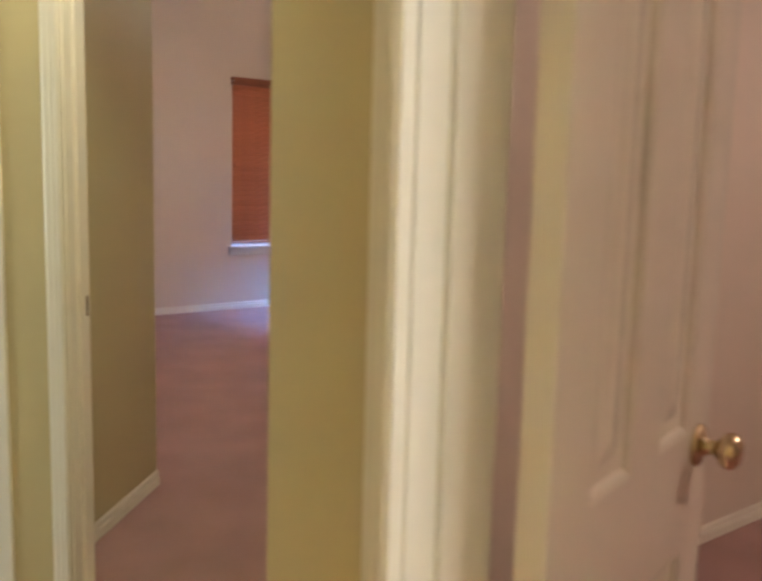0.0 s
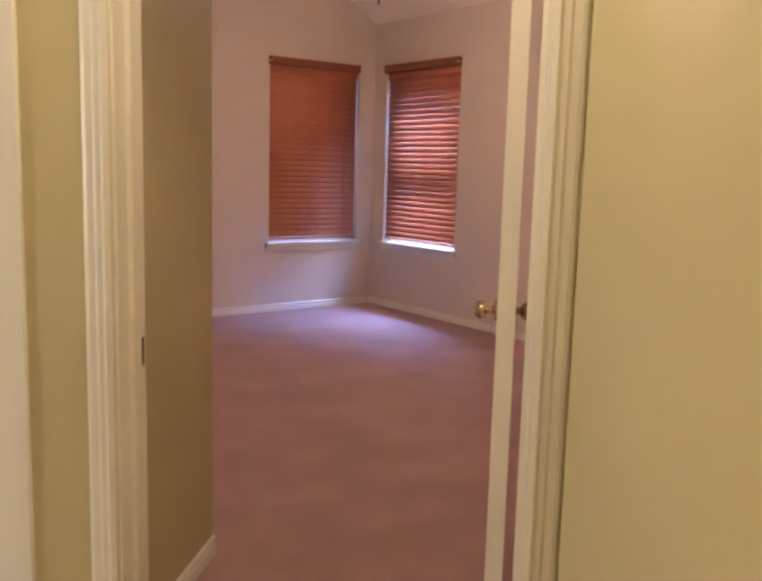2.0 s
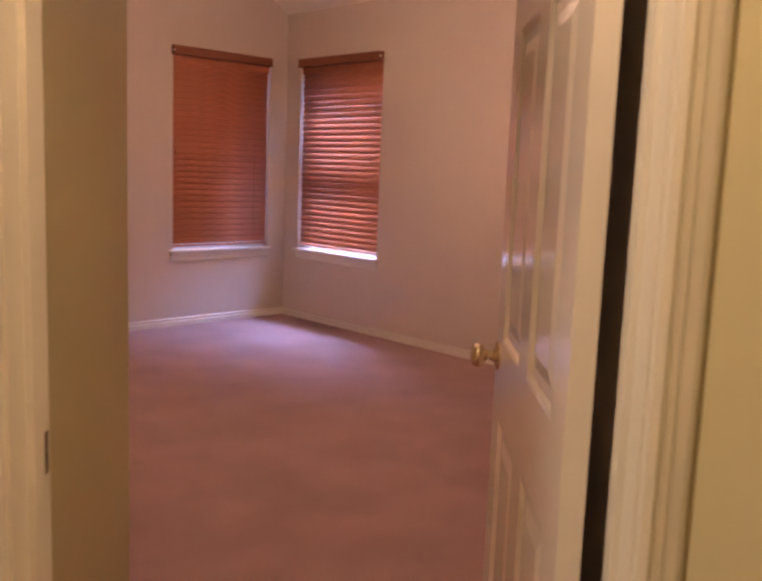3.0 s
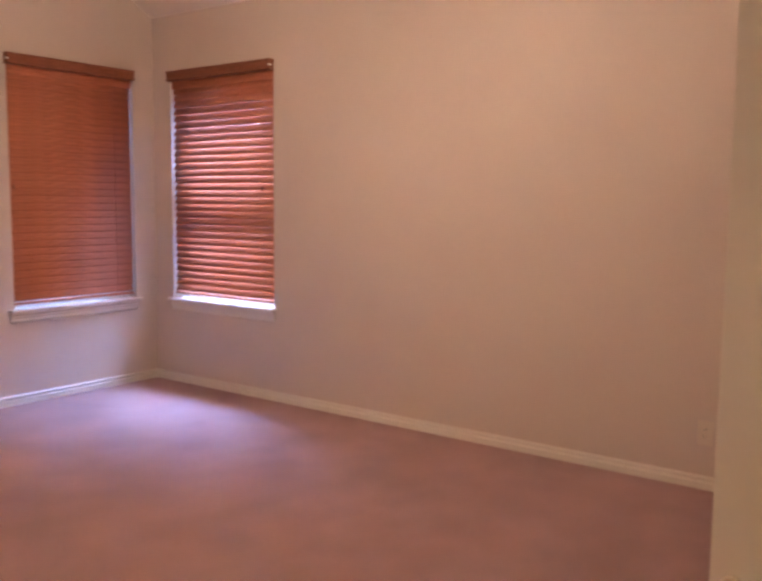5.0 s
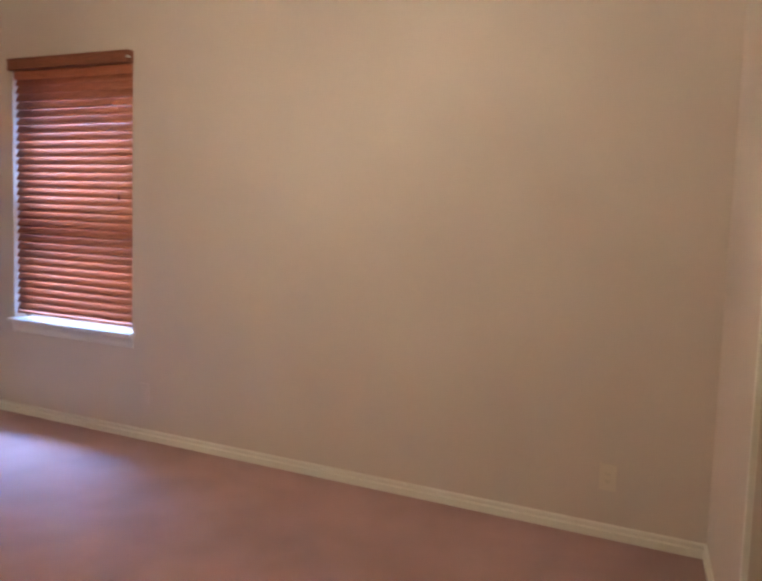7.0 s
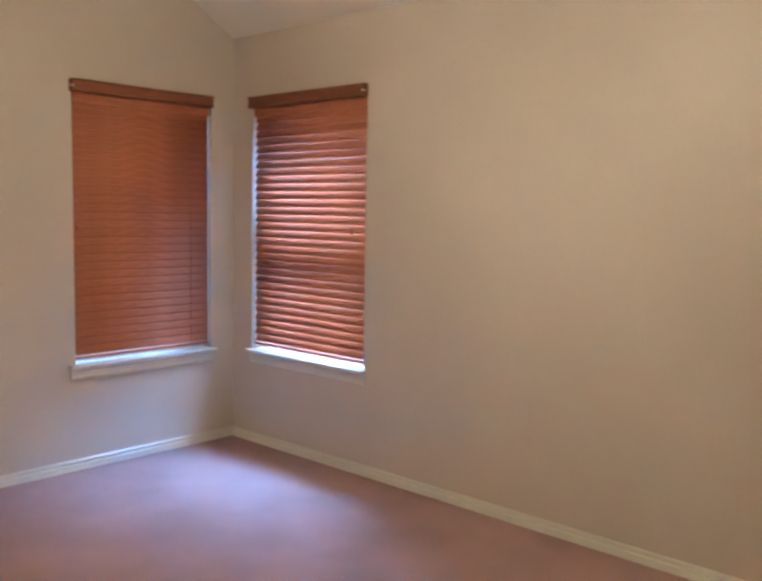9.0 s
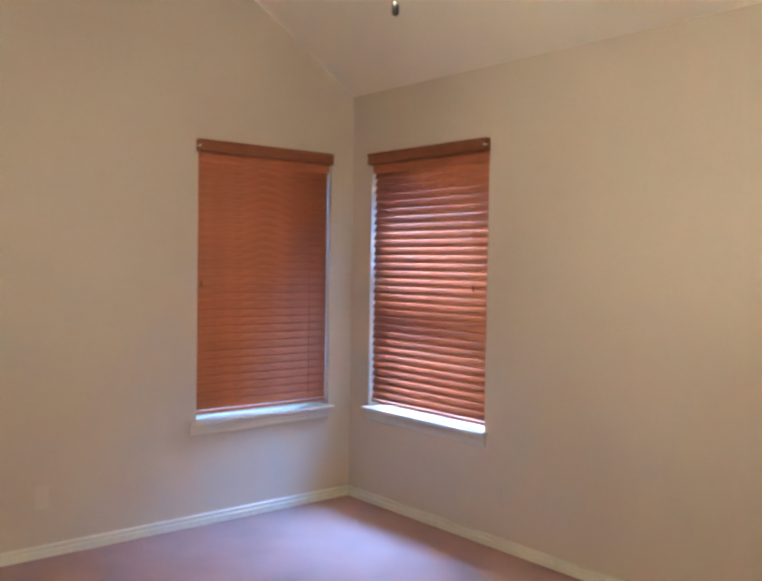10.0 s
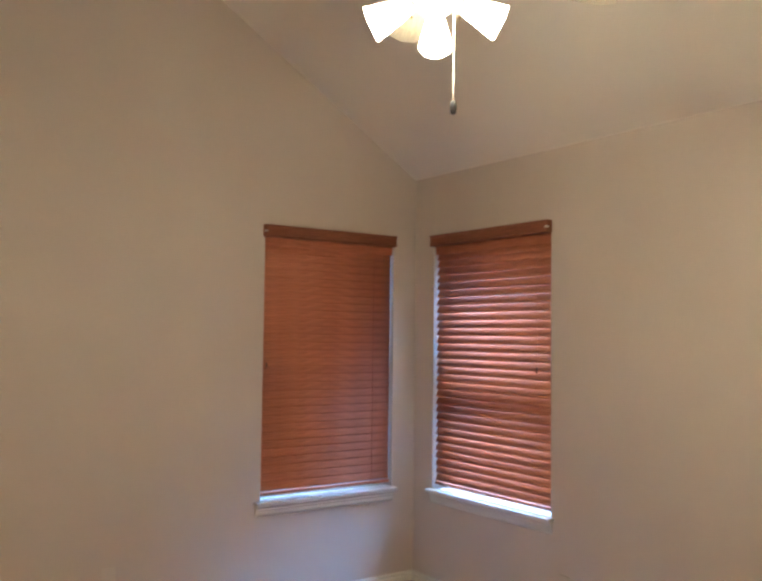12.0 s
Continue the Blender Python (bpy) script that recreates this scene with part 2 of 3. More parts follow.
bm = BM()
for x0, x1, z0, z1 in ((RIDGE, 0.16, PEAK, EAVE - 0.16 * SLOPE), (WEST - 0.11, RIDGE, EAVE - 0.11 * SLOPE, PEAK)):
    prism(bm, [(x0, 0.16, z0), (x1, 0.16, z1), (x1, 0.16, z1 + 0.12), (x0, 0.16, z0 + 0.12)], (0, -5.75, 0))
thing("ceiling", bm, CEIL, "vaulted beige painted ceiling rising to a ridge", "ceiling", "structure")
bm = BM()
box(bm, -0.3, 1.7, -6.4, -4.7, 3.30, 3.4)
thing("ceiling_vestibule", bm, CEIL, "beige painted ceiling over the bedroom entry", "ceiling", "structure", DIAG)

# ---- entry wall and hall ----
U0, U1, VH, VR = 0.525, 1.2950, -6.385, -6.270
bm = BM()
box(bm, 0.221, U0 - 0.02, VH, VR, 0, 3.3)
box(bm, U1 + 0.02, 1.44, VH, VR, 0, 3.3)
box(bm, U0 - 0.02, U1 + 0.02, VH, VR, DOORH + 0.02, 3.3)
thing("wall_entry", bm, HALL, "cream painted wall around the bedroom doorway", "wall", "structure", DIAG)

bm = BM()
prism(bm, [(1.362, VH, 0), (1.475, VH, 0), (1.541, -7.590, 0), (1.428, -7.590, 0)], (0, 0, 2.5))
thing("wall_switch", bm, HALL, "cream painted hall wall with a rounded corner", "wall", "structure", DIAG, bevel=0.012)

JX, JY0, JY1, JT = -4.372, -6.632, -7.29, 0.105
bm = BM()
box(bm, JX, JX + JT, JY0 + 0.02, -6.372, 0, 2.5)
box(bm, JX, JX + JT, -10.6, JY1 - 0.02, 0, 2.5)
box(bm, JX, JX + JT, JY1 - 0.02, JY0 + 0.02, DOORH + 0.02, 2.5)
thing("wall_hall_east", bm, HALL, "cream painted hall wall around a second doorway", "wall", "structure")

bm = BM()
box(bm, 0.221, 0.335, -10.4, -7.60, 0, 2.5)
box(bm, 0.221, 0.335, -7.60, VH, 2.1, 2.5)
thing("wall_hall_left", bm, HALL, "cream painted hall wall with a cased opening", "wall", "structure", DIAG)
bm = BM()
box(bm, 0.15, 3.6, -10.5, -10.4, 0, 2.5)
thing("wall_hall_back", bm, HALL, "cream painted wall closing the hall", "wall", "structure", DIAG)
bm = BM()
box(bm, 0.135, 4.0, -10.5, VH, 2.46, 2.56)
thing("ceiling_hall", bm, CEIL, "flat cream painted hall ceiling", "ceiling", "structure", DIAG)

# second room, seen through its open door
bm = BM()
box(bm, -3.545, 0.1, -5.63, -5.53, 0, 2.5)
box(bm, 0.0, 0.1, -9.4, -5.63, 0, 2.5)
box(bm, JX + JT, 0.1, -9.5, -9.4, 0, 2.5)
thing("wall_second_room", bm, WALL, "beige painted walls of a second room", "wall", "structure")
bm = BM()
box(bm, JX + JT, 0.1, -9.5, -5.2, 2.5, 2.6)
thing("ceiling_second_room", bm, CEIL, "flat beige painted ceiling of a second room", "ceiling", "structure")
baseboard((-3.50, -5.63), (0.0, -5.63), (0, -1))

# dim room beside the hall
bm = BM()
box(bm, -8.2, WEST + 0.13, -0.50, -0.40, 0, 2.7)
# the west side has an unseen opening, added to hold a fill light
box(bm, -8.2, -8.1, -10.6, -4.0, 0, 2.7)
box(bm, -8.2, -8.1, -2.0, -0.40, 0, 2.7)
box(bm, -8.2, -8.1, -4.0, -2.0, 0, 0.6)
box(bm, -8.2, -8.1, -4.0, -2.0, 2.2, 2.7)
box(bm, -8.2, 0.1, -10.8, -10.6, 0, 2.7)
thing("wall_dim_room", bm, WALL, "beige painted walls of a dim open room", "wall", "structure")
bm = BM()
box(bm, -8.2, WEST + 0.17, -10.8, -0.40, 2.7, 2.8)
thing("ceiling_dim_room", bm, CEIL, "flat painted ceiling of a dim open room", "ceiling", "structure")
bm = BM()
prism(bm, [(-8.1, -0.50, 0.004), (-3.395, -0.50, 0.004), (-3.637, -3.94, 0.004), (-4.36, -4.67, 0.004), (-8.1, -8.41, 0.004)], (0, 0, 0.006))
thing("floor_dim_room", bm, GREYCARPET, "grey-beige carpet of a dim open room", "carpet", "structure")

# ---- trim ----
baseboard((WEST, 0.0), (0.0, 0.0), (0, -1))
baseboard((0.0, 0.0), (0.0, SE), (-1, 0))
p, q = south(0.0), south(CL0 - 0.065)
baseboard((p.x, p.y), (q.x, q.y), (inward.x, inward.y))
baseboard((0.329, VR), (0.329, -5.317), (1, 0), DIAG)
baseboard((WEST, -3.992), (WEST + 0.28, 0.0), (0.9976, -0.0699))
baseboard((-8.1, -0.50), (WEST + 0.13, -0.50), (0, -1))


def door_trim(name, m, u0, u1, v0, v1, height, label, stop_at):
    """Jambs, stops and casings of a doorway whose wall lies between v0 (near side) and v1."""
    t = base(name, label, "door frame", m, kind="structure")
    for u, s in ((u0, -1), (u1, 1)):
        bm = BM()
        box(bm, min(u, u + s * 0.02), max(u, u + s * 0.02), v0, v1, 0, height)
        part("jamb", bm, TRIM, t)
        bm = BM()
        box(bm, min(u, u - s * 0.010), max(u, u - s * 0.010), stop_at - 0.032, stop_at, 0, height)
        part("door_stop", bm, TRIM, t)
        for v, o in ((v0, -1), (v1, 1)):
            bm = BM()
            run(bm, (u + s * 0.005, v, 0), (u + s * 0.005, v, height + 0.065), (s * 1.1, 0, 0), (0, o, 0), CASING)
            part("casing", bm, TRIM, t)
    bm = BM()
    box(bm, u0 - 0.02, u1 + 0.02, v0, v1, height, height + 0.02)
    part("head_jamb", bm, TRIM, t)
    for v, o in ((v0, -1), (v1, 1)):
        bm = BM()
        run(bm, (u0 - 0.005, v, height + 0.005), (u1 + 0.005, v, height + 0.005), (0, 0, 1), (0, o, 0), CASING)
        part("head_casing", bm, TRIM, t)
    return t


def strike_plate(parent, u, v, z, s):
    bm = BM()
    box(bm, min(u, u + s * 0.002), max(u, u + s * 0.002), v - 0.014, v + 0.014, z - 0.029, z + 0.029)
    pl = part("strike_plate", bm, DARKMETAL, parent, "aged brass strike plate")
    bm = BM()
    box(bm, min(u, u + s * 0.0025), max(u, u + s * 0.0025), v - 0.006, v + 0.006, z - 0.014, z + 0.014)
    part("latch_hole", bm, SLOT, pl)


entry = door_trim("door_frame_1", DIAG, U0, U1, VH, VR, DOORH, "white painted door casing around the bedroom entry", VR - 0.036)
strike_plate(entry, U0, VR - 0.020, 0.907, 1)
second = door_trim("door_frame_2", pose(JX, JY0, 0, 0, 0, -90), 0.0, JY0 - JY1, 0.0, JT, DOORH, "white painted door casing around a second doorway", JT - 0.036)
closet = door_trim("door_frame_3", Matrix.Translation(south(0)) @ Matrix(((along.x, -inward.x, 0, 0), (along.y, -inward.y, 0, 0), (0, 0, 1, 0), (0, 0, 0, 1))),
                   CL0, CL1, 0.0, 0.11, DOORH, "white painted casing around a closet doorway", 0.095)

# cased end of the hall wall
t = base("cased_opening", "white painted trim on the end of the hall wall", "trim", DIAG, kind="structure")
bm = BM()
box(bm, 0.223, 0.338, VH - 0.012, VH, 0, 2.1)
part("jamb", bm, TRIM, t)


# ---- doors ----
def six_panel_door(name, m, width, label, knob_side, hinges=(), stile=0.105, mat=DOOR):
    """A leaf from the hinge along +x; faces at y = 0 and y = -0.035."""
    t = base(name, label, "door", m, kind="structure")
    th, h = 0.035, 2.02
    st, mid = stile, 0.10
    pw = (width - 2 * st - mid) / 2
    bands = [(0.24, 0.77), (0.945, 1.60), (1.715, 1.90)]
    bm = BM()
    box(bm, 0, st, -th, 0, 0.012, h)
    box(bm, width - st, width, -th, 0, 0.012, h)
    zs = [0.012] + [z for b in bands for z in b] + [h]
    for z0, z1 in zip(zs[::2], zs[1::2]):
        box(bm, st, width - st, -th, 0, z0, z1)
    for z0, z1 in bands:
        box(bm, st + pw, st + pw + mid, -th, 0, z0, z1)
    part("leaf", bm, mat, t)
    for z0, z1 in bands:
        for x0 in (st, st + pw + mid):
            bm = BM()
            x1 = x0 + pw
            for y, s in ((0.0, -1), (-th, 1)):
                rings = []
                for inset, dep in ((0.0, 0.0005), (0.006, 0.002), (0.014, 0.008), (0.034, 0.008), (0.060, 0.003)):
                    yy = y + s * dep
                    rings.append([bm.verts.new(c) for c in ((x0 + inset, yy, z0 + inset), (x1 - inset, yy, z0 + inset), (x1 - inset, yy, z1 - inset), (x0 + inset, yy, z1 - inset))])
                for a, b in zip(rings, rings[1:]):
                    for i in range(4):
                        bm.faces.new((a[i], a[(i + 1) % 4], b[(i + 1) % 4], b[i]))
                bm.faces.new(rings[-1])
            part("panel", bm, mat, t)
    for side, out in ((0.0, 1), (-th, -1)) if knob_side else ():
        bm = BM()
        spin(bm, [(0.032, 0.0), (0.032, 0.004), (0.028, 0.008), (0.015, 0.011), (0.011, 0.020), (0.011, 0.028), (0.018, 0.032), (0.026, 0.040),
                  (0.0275, 0.048), (0.025, 0.056), (0.017, 0.062), (0.006, 0.0635)], (width - 0.056, side, knob_side), (0, out, 0), 24)
        part("knob", bm, BRASS, t, "polished brass round knob", smooth=True)
    if knob_side:
        bm = BM()
        box(bm, width, width + 0.0015, -th / 2 - 0.012, -th / 2 + 0.012, knob_side - 0.028, knob_side + 0.028)
        part("latch_plate", bm, BRASS, t, "brass latch plate")
    for z in hinges:
        bm = BM()
        box(bm, -0.0015, 0.0, -th + 0.004, 0.0, z - 0.045, z + 0.045)
        hinge = part("hinge", bm, DARKMETAL if z < 0.5 else TRIM, t, "aged brass hinge leaf" if z < 0.5 else "painted-over hinge leaf")
        bm = BM()
        spin(bm, [(0.005, z - 0.045), (0.005, z + 0.045)], (-0.004, -th - 0.004, 0), (0, 0, 1), 10)
        part("hinge_pin", bm, OLDBRASS, hinge, smooth=True)
    return t


# leaf opened square into the bedroom: local x runs along v
six_panel_door("door_1", DIAG @ pose(1.231, VR + 0.010, 0, 0, 0, 90), 0.782, "open white six-panel bedroom door with brass knob", 0.905, (0.225, 1.80))
six_panel_door("door_2", pose(JX + 0.120, JY0 - 0.030, 0, 0, 0, 15.8), 0.560, "open white six-panel door of a second room", 0.918, (0.225, 1.80))


closet_door = six_panel_door("door_3", closet.matrix_world @ pose(CL0 + 0.003, 0.085, 0), CL1 - CL0 - 0.006, "closed white six-panel closet door", None, (), 0.15)
bm = BM()
box(bm, 0.235, 0.262, -0.0370, -0.035, 0.915, 0.975)
part("finger_pull", bm, DARKMETAL, closet_door, "dark flush finger pull")


# ---- windows and blinds ----
def window(name, m, width, z0, z1, over0, over1):
    """Local x along the wall from the left jamb, y into the wall, seen from the room."""
    t = base(name, "white vinyl single-hung window with painted sill and apron", "window", m, kind="structure")
    h = z1 - z0
    bm = BM()
    f = 0.045
    box(bm, 0, f, 0.085, 0.155, z0 + 0.02, z1)
    box(bm, width - f, width, 0.085, 0.155, z0 + 0.02, z1)
    box(bm, f, width - f, 0.085, 0.155, z1 - f, z1)
    box(bm, f, width - f, 0.085, 0.155, z0 + 0.02, z0 + 0.02 + f)
    part("window_frame", bm, VINYL, t)
    bm = BM()
    box(bm, f, width - f, 0.100, 0.142, z0 + h * 0.53 - 0.02, z0 + h * 0.53 + 0.02)
    part("meeting_rail", bm, VINYL, t)
    for a, b in ((z0 + 0.02 + f, z0 + h * 0.53 - 0.02), (z0 + h * 0.53 + 0.02, z1 - f)):
        bm = BM()
        box(bm, f, width - f, 0.118, 0.122, a, b)
        pane = part("pane", bm, GLASS, t, "clear glass pane")
        pane.visible_shadow = False
    bm = BM()
    prism(bm, [(-over0, -0.048, z0), (width + over1, -0.048, z0), (width + over1, 0.0, z0), (width, 0.0, z0), (width, 0.085, z0), (0, 0.085, z0), (0, 0.0, z0), (-over0, 0.0, z0)], (0, 0, 0.017))
    part("window_sill", bm, TRIM, t, "white painted window sill", bevel=0.004)
    bm = BM()
    run(bm, (0.012 - over0, 0.0, z0 - 0.001), (width + over1 - 0.012, 0.0, z0 - 0.001), (0, 0, -1), (0, -1, 0), [(w * 1.25, h * 1.1) for w, h in CASING])
    part("apron", bm, TRIM, t, "white painted apron under the sill")
    return t


def blind(m, width, z0, z1, tilt, wide, lift, label, valance0, valance1, wand_x):
    t = base("window_blind", label, "blind", m, group="wooden blinds")
    bm = BM()
    prof = [(0, 0), (0, -0.040), (0.004, -0.046), (0.012, -0.046), (0.016, -0.042), (0.054, -0.042), (0.058, -0.048), (0.064, -0.050), (0.068, -0.046), (0.068, 0)]
    prism(bm, [(valance0, y, z1 + 0.008 - (0.068 - w)) for w, y in prof], (valance1 - valance0, 0, 0))
    part("valance", bm, DARKWOOD, t, "mahogany stained wooden valance")
    bm = BM()
    box(bm, 0.004, width - 0.004, 0.0, 0.055, z1 - 0.055, z1 - 0.004)
    box(bm, 0.010, width - 0.010, 0.006, 0.011, z1 - 0.112, z1 - 0.055)
    part("headrail", bm, WOOD, t)
    pitch, crown = 0.0475, 0.0012 if tilt > 75 else 0.004
    bottom = z0 + 0.022 + lift
    n = int((z1 - 0.062 - bottom) / pitch)
    bm = BM()
    k = 6
    pts = [((i / k - 0.5) * wide, crown * (1 - (2 * i / k - 1) ** 2)) for i in range(k + 1)]
    loop = [(y, z + 0.0015) for y, z in pts] + [(y, z - 0.0015) for y, z in pts[::-1]]
    prism(bm, [(0, y, z) for y, z in loop], (width - 0.020, 0, 0))
    slat = mesh_of("slat", bm, WOOD, True)
    rnd = random.Random(int(width * 1000))
    for i in range(n):
        ob = new("slat", slat)
        ob.parent = t
        ob.matrix_basis = pose(0.010, 0.030, bottom + 0.024 + pitch * (i + 0.5), tilt + rnd.uniform(-0.5, 0.5), rnd.uniform(-0.05, 0.05), 0)
    bm = BM()
    box(bm, 0.010, width - 0.010, 0.012, 0.046, bottom, bottom + 0.016)
    part("bottom_rail", bm, WOOD, t, "wooden bottom rail", bevel=0.003)
    for x in (0.14, width - 0.14):
        for y in (0.025, 0.035):
            bm = BM()
            spin(bm, [(0.0011, bottom + 0.01), (0.0011, z1 - 0.05)], (x, y, 0), (0, 0, 1), 6)
            part("ladder_cord", bm, WOOD, t)
    bm = BM()
    spin(bm, [(0.0016, z0 + 0.80), (0.0016, z1 - 0.06)], (wand_x, -0.004, 0), (0, 0, 1), 6)
    c = part("pull_cord", bm, WOOD, t)
    bm = BM()
    spin(bm, [(0.003, 0.0), (0.008, 0.004), (0.007, 0.026), (0.003, 0.034)], (wand_x, -0.006, z0 + 0.772), (0, 0, 1), 10)
    part("tassel", bm, DARKWOOD, c, "small dark wooden tassel", smooth=True)
    for x in (valance0 - 0.006 if wand_x < 0.4 else valance1 - 0.002,):
        bm = BM()
        box(bm, x, x + 0.008, -0.054, -0.030, z1 - 0.035, z1 - 0.026)
        part("valance_clip", bm, CLIP, t, "small clear plastic clip")
    return t


NORTH = pose(WL[0], 0, 0)
EAST = pose(0, WR[1], 0, 0, 0, -90)
window("window_1", NORTH, WL[1] - WL[0], WL[2], WL[3], 0.045, 0.016)
window("window_2", EAST, WR[1] - WR[0], WR[2], WR[3], 0.020, 0.023)
blind(NORTH, WL[1] - WL[0], WL[2], WL[3], 86, 0.050, 0.02, "closed mahogany wooden slat blind hanging in the window", -0.013, WL[1] - WL[0] - 0.012, 0.02)
blind(EAST, WR[1] - WR[0], WR[2], WR[3], 62, 0.060, 0.025, "half-open mahogany wooden slat blind hanging in the window", 0.010, WR[1] - WR[0] + 0.004, 0.90)


# ---- electrical plates ----
def outlet(m, label, mat):
    t = base("wall_outlet", label, "outlet", m, group="wall outlets")
    bm = BM()
    box(bm, -0.036, 0.036, -0.005, 0, -0.058, 0.058)
    part("cover_plate", bm, mat, t, bevel=0.002)
    bm = BM()
    box(bm, -0.0165, 0.0165, -0.0075, -0.005, -0.0335, 0.0335)
    s = part("socket", bm, mat, t)
    if mat is PLATE:
        for z in (-0.017, 0.017):
            for x in (-0.006, 0.006):
                bm = BM()
                box(bm, x - 0.001, x + 0.001, -0.0080, -0.0070, z - 0.004, z + 0.004)
                part("slot", bm, SLOT, s)
    return t


outlet(pose(-1.95, -0.001, 0.305), "painted-over wall outlet above the baseboard", PAINTED)
outlet(pose(-0.001, -1.29, 0.27, 0, 0, -90), "painted-over wall outlet under the window", WALL)
outlet(pose(-0.001, -3.923, 0.265, 0, 0, -90), "ivory wall outlet above the baseboard", PLATE)

t = base("light_switch", "ivory double toggle switch plate on the hall wall", "switch", DIAG @ pose(1.4172, -7.403, 1.272, 0, 0, -86.9), kind="")
bm = BM()
box(bm, -0.058, 0.058, -0.0030, 0, -0.058, 0.058)
part("cover_plate", bm, WHITEPLATE, t, bevel=0.0012)
for x, up in ((-0.023, 1), (0.023, -1)):
    bm = BM()
    prism(bm, [(x - 0.0045, -0.003, -0.008), (x - 0.0045, -0.019, up * 0.009 - 0.003), (x - 0.0045, -0.019, up * 0.009 + 0.003), (x - 0.0045, -0.003, 0.008)], (0.009, 0, 0))
    part("toggle", bm, WHITEPLATE, t)

# ---- ceiling fan ----
FZ, FTOP = 2.515, (PEAK - SLOPE * abs(FAN[0] - RIDGE) - 2.182) / 0.92 + 2.197
HANG = Matrix.Translation((FAN[0], FAN[1], 2.182)) @ Matrix.Scale(0.92, 4) @ Matrix.Translation((0, 0, -2.197))
fan = base("ceiling_fan", "white ceiling fan with four lit frosted glass shades", "ceiling fan", HANG)
bm = BM()
spin(bm, [(0.012, FZ + 0.28), (0.012, FTOP - 0.05)], steps=12)
part("downrod", bm, ENAMEL, fan, smooth=True)
bm = BM()
spin(bm, [(0.02, FTOP - 0.12), (0.05, FTOP - 0.09), (0.07, FTOP - 0.04), (0.072, FTOP + 0.04)], steps=24)
part("canopy", bm, ENAMEL, fan, smooth=True)
bm = BM()
spin(bm, [(0.03, FZ + 0.29), (0.09, FZ + 0.275), (0.125, FZ + 0.24), (0.13, FZ + 0.18), (0.11, FZ + 0.15), (0.05, FZ + 0.14)], steps=32)
part("motor", bm, ENAMEL, fan, smooth=True)
for i in range(5):
    a = radians(-10 + 72 * i)
    arm = pose(0, 0, FZ + 0.116, 0, 0, math.degrees(a))
    bm = BM()
    box(bm, 0.08, 0.24, -0.022, 0.022, -0.004, 0.004)
    iron = part("blade_iron", bm, ENAMEL, fan)
    iron.matrix_basis = arm
    bm = BM()
    prism(bm, [(0.20, -0.055, 0), (0.60, -0.068, 0), (0.66, -0.045, 0), (0.68, 0, 0), (0.66, 0.045, 0), (0.60, 0.068, 0), (0.20, 0.055, 0)], (0, 0, 0.006))
    blade = part("blade", bm, BLADE, fan)
    blade.matrix_basis = arm @ pose(0, 0, 0.006, 11, 0, 0)
bm = BM()
spin(bm, [(0.02, FZ - 0.035), (0.05, FZ - 0.025), (0.072, FZ + 0.0), (0.076, FZ + 0.03), (0.06, FZ + 0.06), (0.045, FZ + 0.14)], steps=28)
part("light_kit", bm, ENAMEL, fan, smooth=True)
for i in range(4):
    yaw = radians(231 + 90 * i)
    dirn = Vector((math.cos(yaw) * math.cos(radians(26)), math.sin(yaw) * math.cos(radians(26)), -math.sin(radians(26))))
    neck = Vector((math.cos(yaw) * 0.072, math.sin(yaw) * 0.072, FZ - 0.004))
    bm = BM()
    spin(bm, [(0.012, -0.02), (0.017, 0.0), (0.024, 0.004), (0.026, 0.022), (0.022, 0.026)], neck, dirn, 18)
    arm = part("lamp_holder", bm, ENAMEL, fan, smooth=True)
    for k in range(3):
        bm = BM()
        off = Matrix.Rotation(k * 2.094 + 0.5, 3, dirn) @ dirn.orthogonal().normalized()
        spin(bm, [(0.0022, 0.024), (0.0022, 0.036), (0.005, 0.037), (0.005, 0.040)], neck + dirn * 0.014, off, 8)
        part("thumb_screw", bm, DARKMETAL, arm)
    bm = BM()
    prof = [(0.025, 0.016), (0.029, 0.030), (0.035, 0.055), (0.042, 0.085), (0.049, 0.115), (0.053, 0.135)]
    spin(bm, prof + [(r - 0.003, h) for r, h in prof[::-1]], neck, dirn, 28)
    part("shade", bm, SHADE, fan, "glowing frosted glass bell shade", smooth=True)
    at = HANG @ (neck + dirn * 0.092)
    lamp("fan_bulb", "POINT", 9.5, BULB, Matrix.Translation(at), size=0.022)
bm = BM()
spin(bm, [(0.0022, 2.216), (0.0022, FZ)], (0.042, -0.035, 0), (0, 0, 1), 6)
chain = part("pull_chain", bm, CLIP, fan)
bm = BM()
spin(bm, [(0.003, 2.176), (0.009, 2.180), (0.0105, 2.198), (0.009, 2.214), (0.002, 2.219)], (0.042, -0.035, 0), (0, 0, 1), 12)
part("pull_fob", bm, FOB, chain, "dark wooden pull fob", smooth=True)

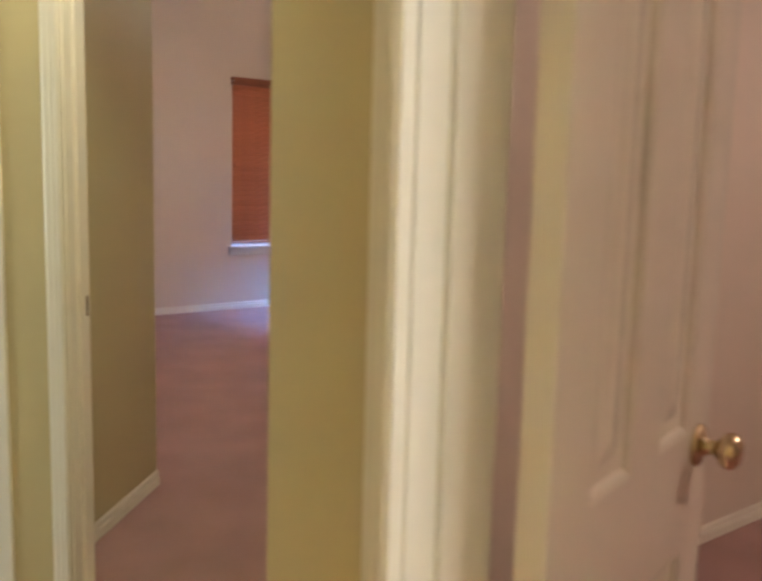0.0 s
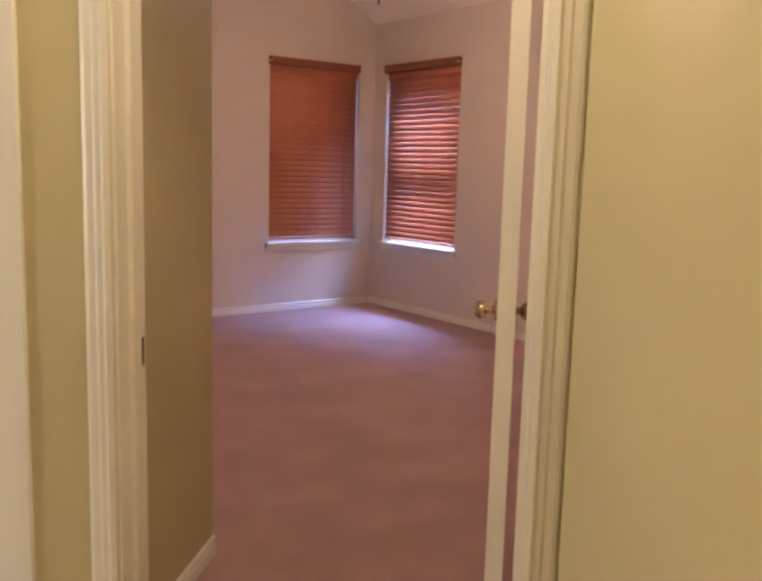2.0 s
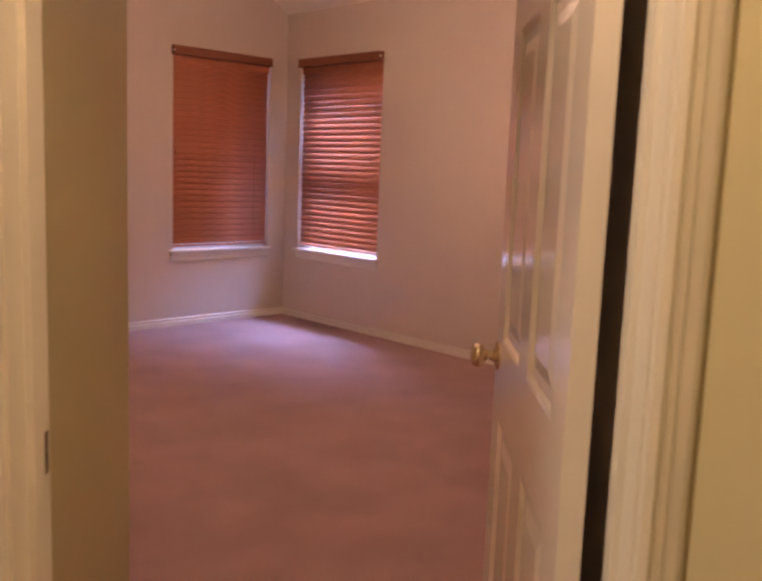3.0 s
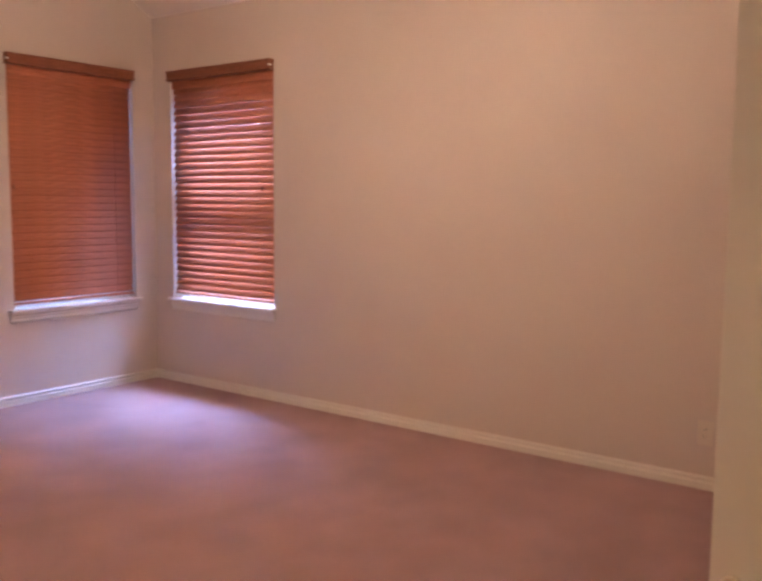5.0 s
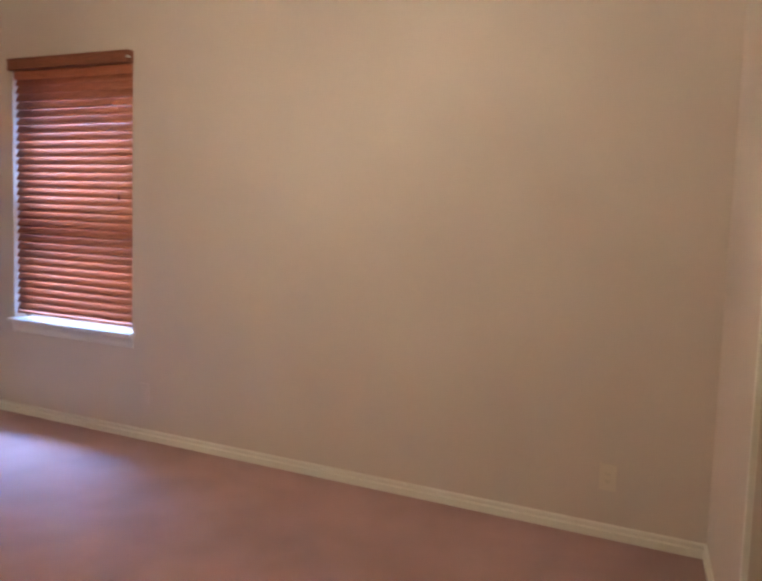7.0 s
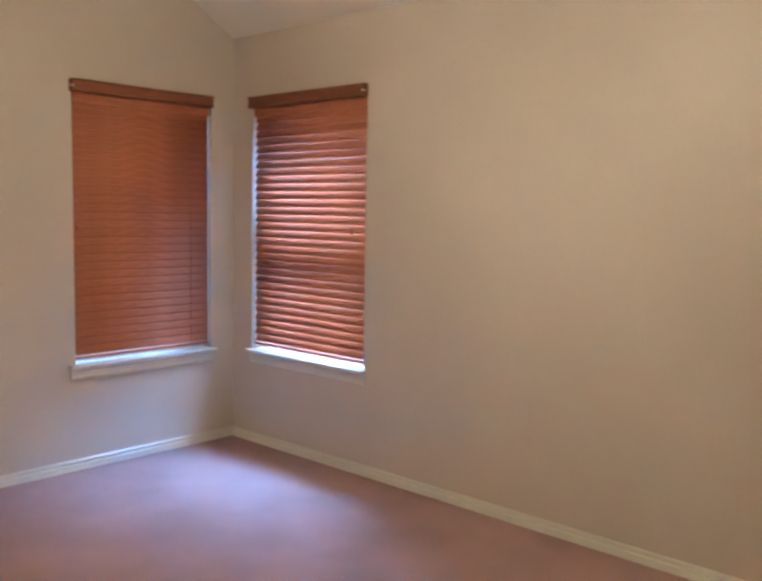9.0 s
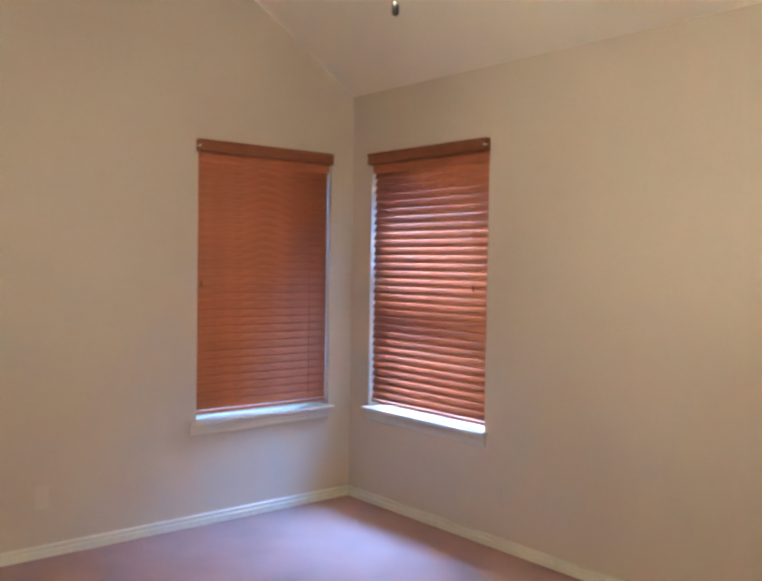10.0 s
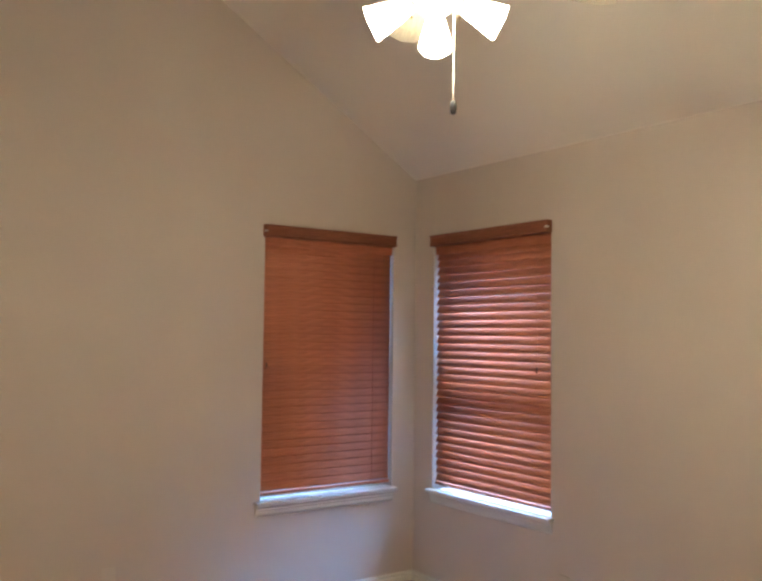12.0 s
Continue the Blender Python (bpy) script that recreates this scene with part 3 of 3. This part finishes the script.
# added lamps, none in view: hall, behind the walk's start, and second room
added_lamp = base("hall_ceiling_lamp", "unseen frosted glass ceiling lamp added as a light source", "ceiling lamp", DIAG @ pose(0.88, -6.72, 2.46))
bm = BM()
spin(bm, [(0.14, 0.0), (0.14, -0.015), (0.13, -0.02)], steps=28)
part("ceiling_plate", bm, ENAMEL, added_lamp)
bm = BM()
spin(bm, [(0.125, -0.02), (0.12, -0.05), (0.09, -0.08), (0.04, -0.095), (0.005, -0.098)], steps=28)
part("bowl", bm, material("added_lamp_glass", plain((0.9, 0.85, 0.75), 0.3, 4.0, (1.0, 0.80, 0.45))), added_lamp, smooth=True)
# fill light that brightens the switch wall and the entry trim
lamp("hall_fill", "POINT", 12.0, (0.97, 0.96, 0.72), DIAG @ pose(0.88, -6.72, 2.30), size=0.09)
back_lamp = copy_thing(added_lamp, pose(-4.53, -8.85, 2.46))
copy_thing(added_lamp, pose(-2.0, -7.6, 2.50))
# stronger fill from behind, added to brighten the left trim and jambs
lamp("hall_fill", "POINT", 92, (0.93, 0.97, 0.88), pose(-4.53, -8.85, 2.30), size=0.09)
# fill light for the second room, under a fixture added out of view
lamp("second_room_fill", "POINT", 30, (1.0, 0.80, 0.66), pose(-2.0, -7.6, 2.3), size=0.09)
# fill light for the dim room, set in the added opening
lamp("dim_room_fill", "AREA", 50, (0.88, 1.0, 0.8), look((-8.15, -3.0, 1.4), (-4, -3.0, 1.0)), size=2.0, size_y=1.6)

# vertical blind in the dim room
vb = base("vertical_blind", "closed grey vertical blind on the far wall", "blind")
for i in range(22):
    bm = BM()
    box(bm, -0.043, 0.043, -0.002, 0.002, 0.14, 2.25)
    s = part("vane", bm, BLINDCLOTH, vb)
    s.matrix_basis = pose(-5.12 + 0.078 * i, -0.58, 0, 0, 0, 24)
bm = BM()
box(bm, -5.18, -3.43, -0.61, -0.51, 2.25, 2.31)
part("head_rail", bm, VINYL, vb)

# ---- outside ----
bm = BM()
bm.faces.new([bm.verts.new(c) for c in ((-900, -900, -0.35), (900, -900, -0.35), (900, 900, -0.35), (-900, 900, -0.35))])
thing("ground", bm, LAWN, "mown lawn around the house", "ground", "structure")
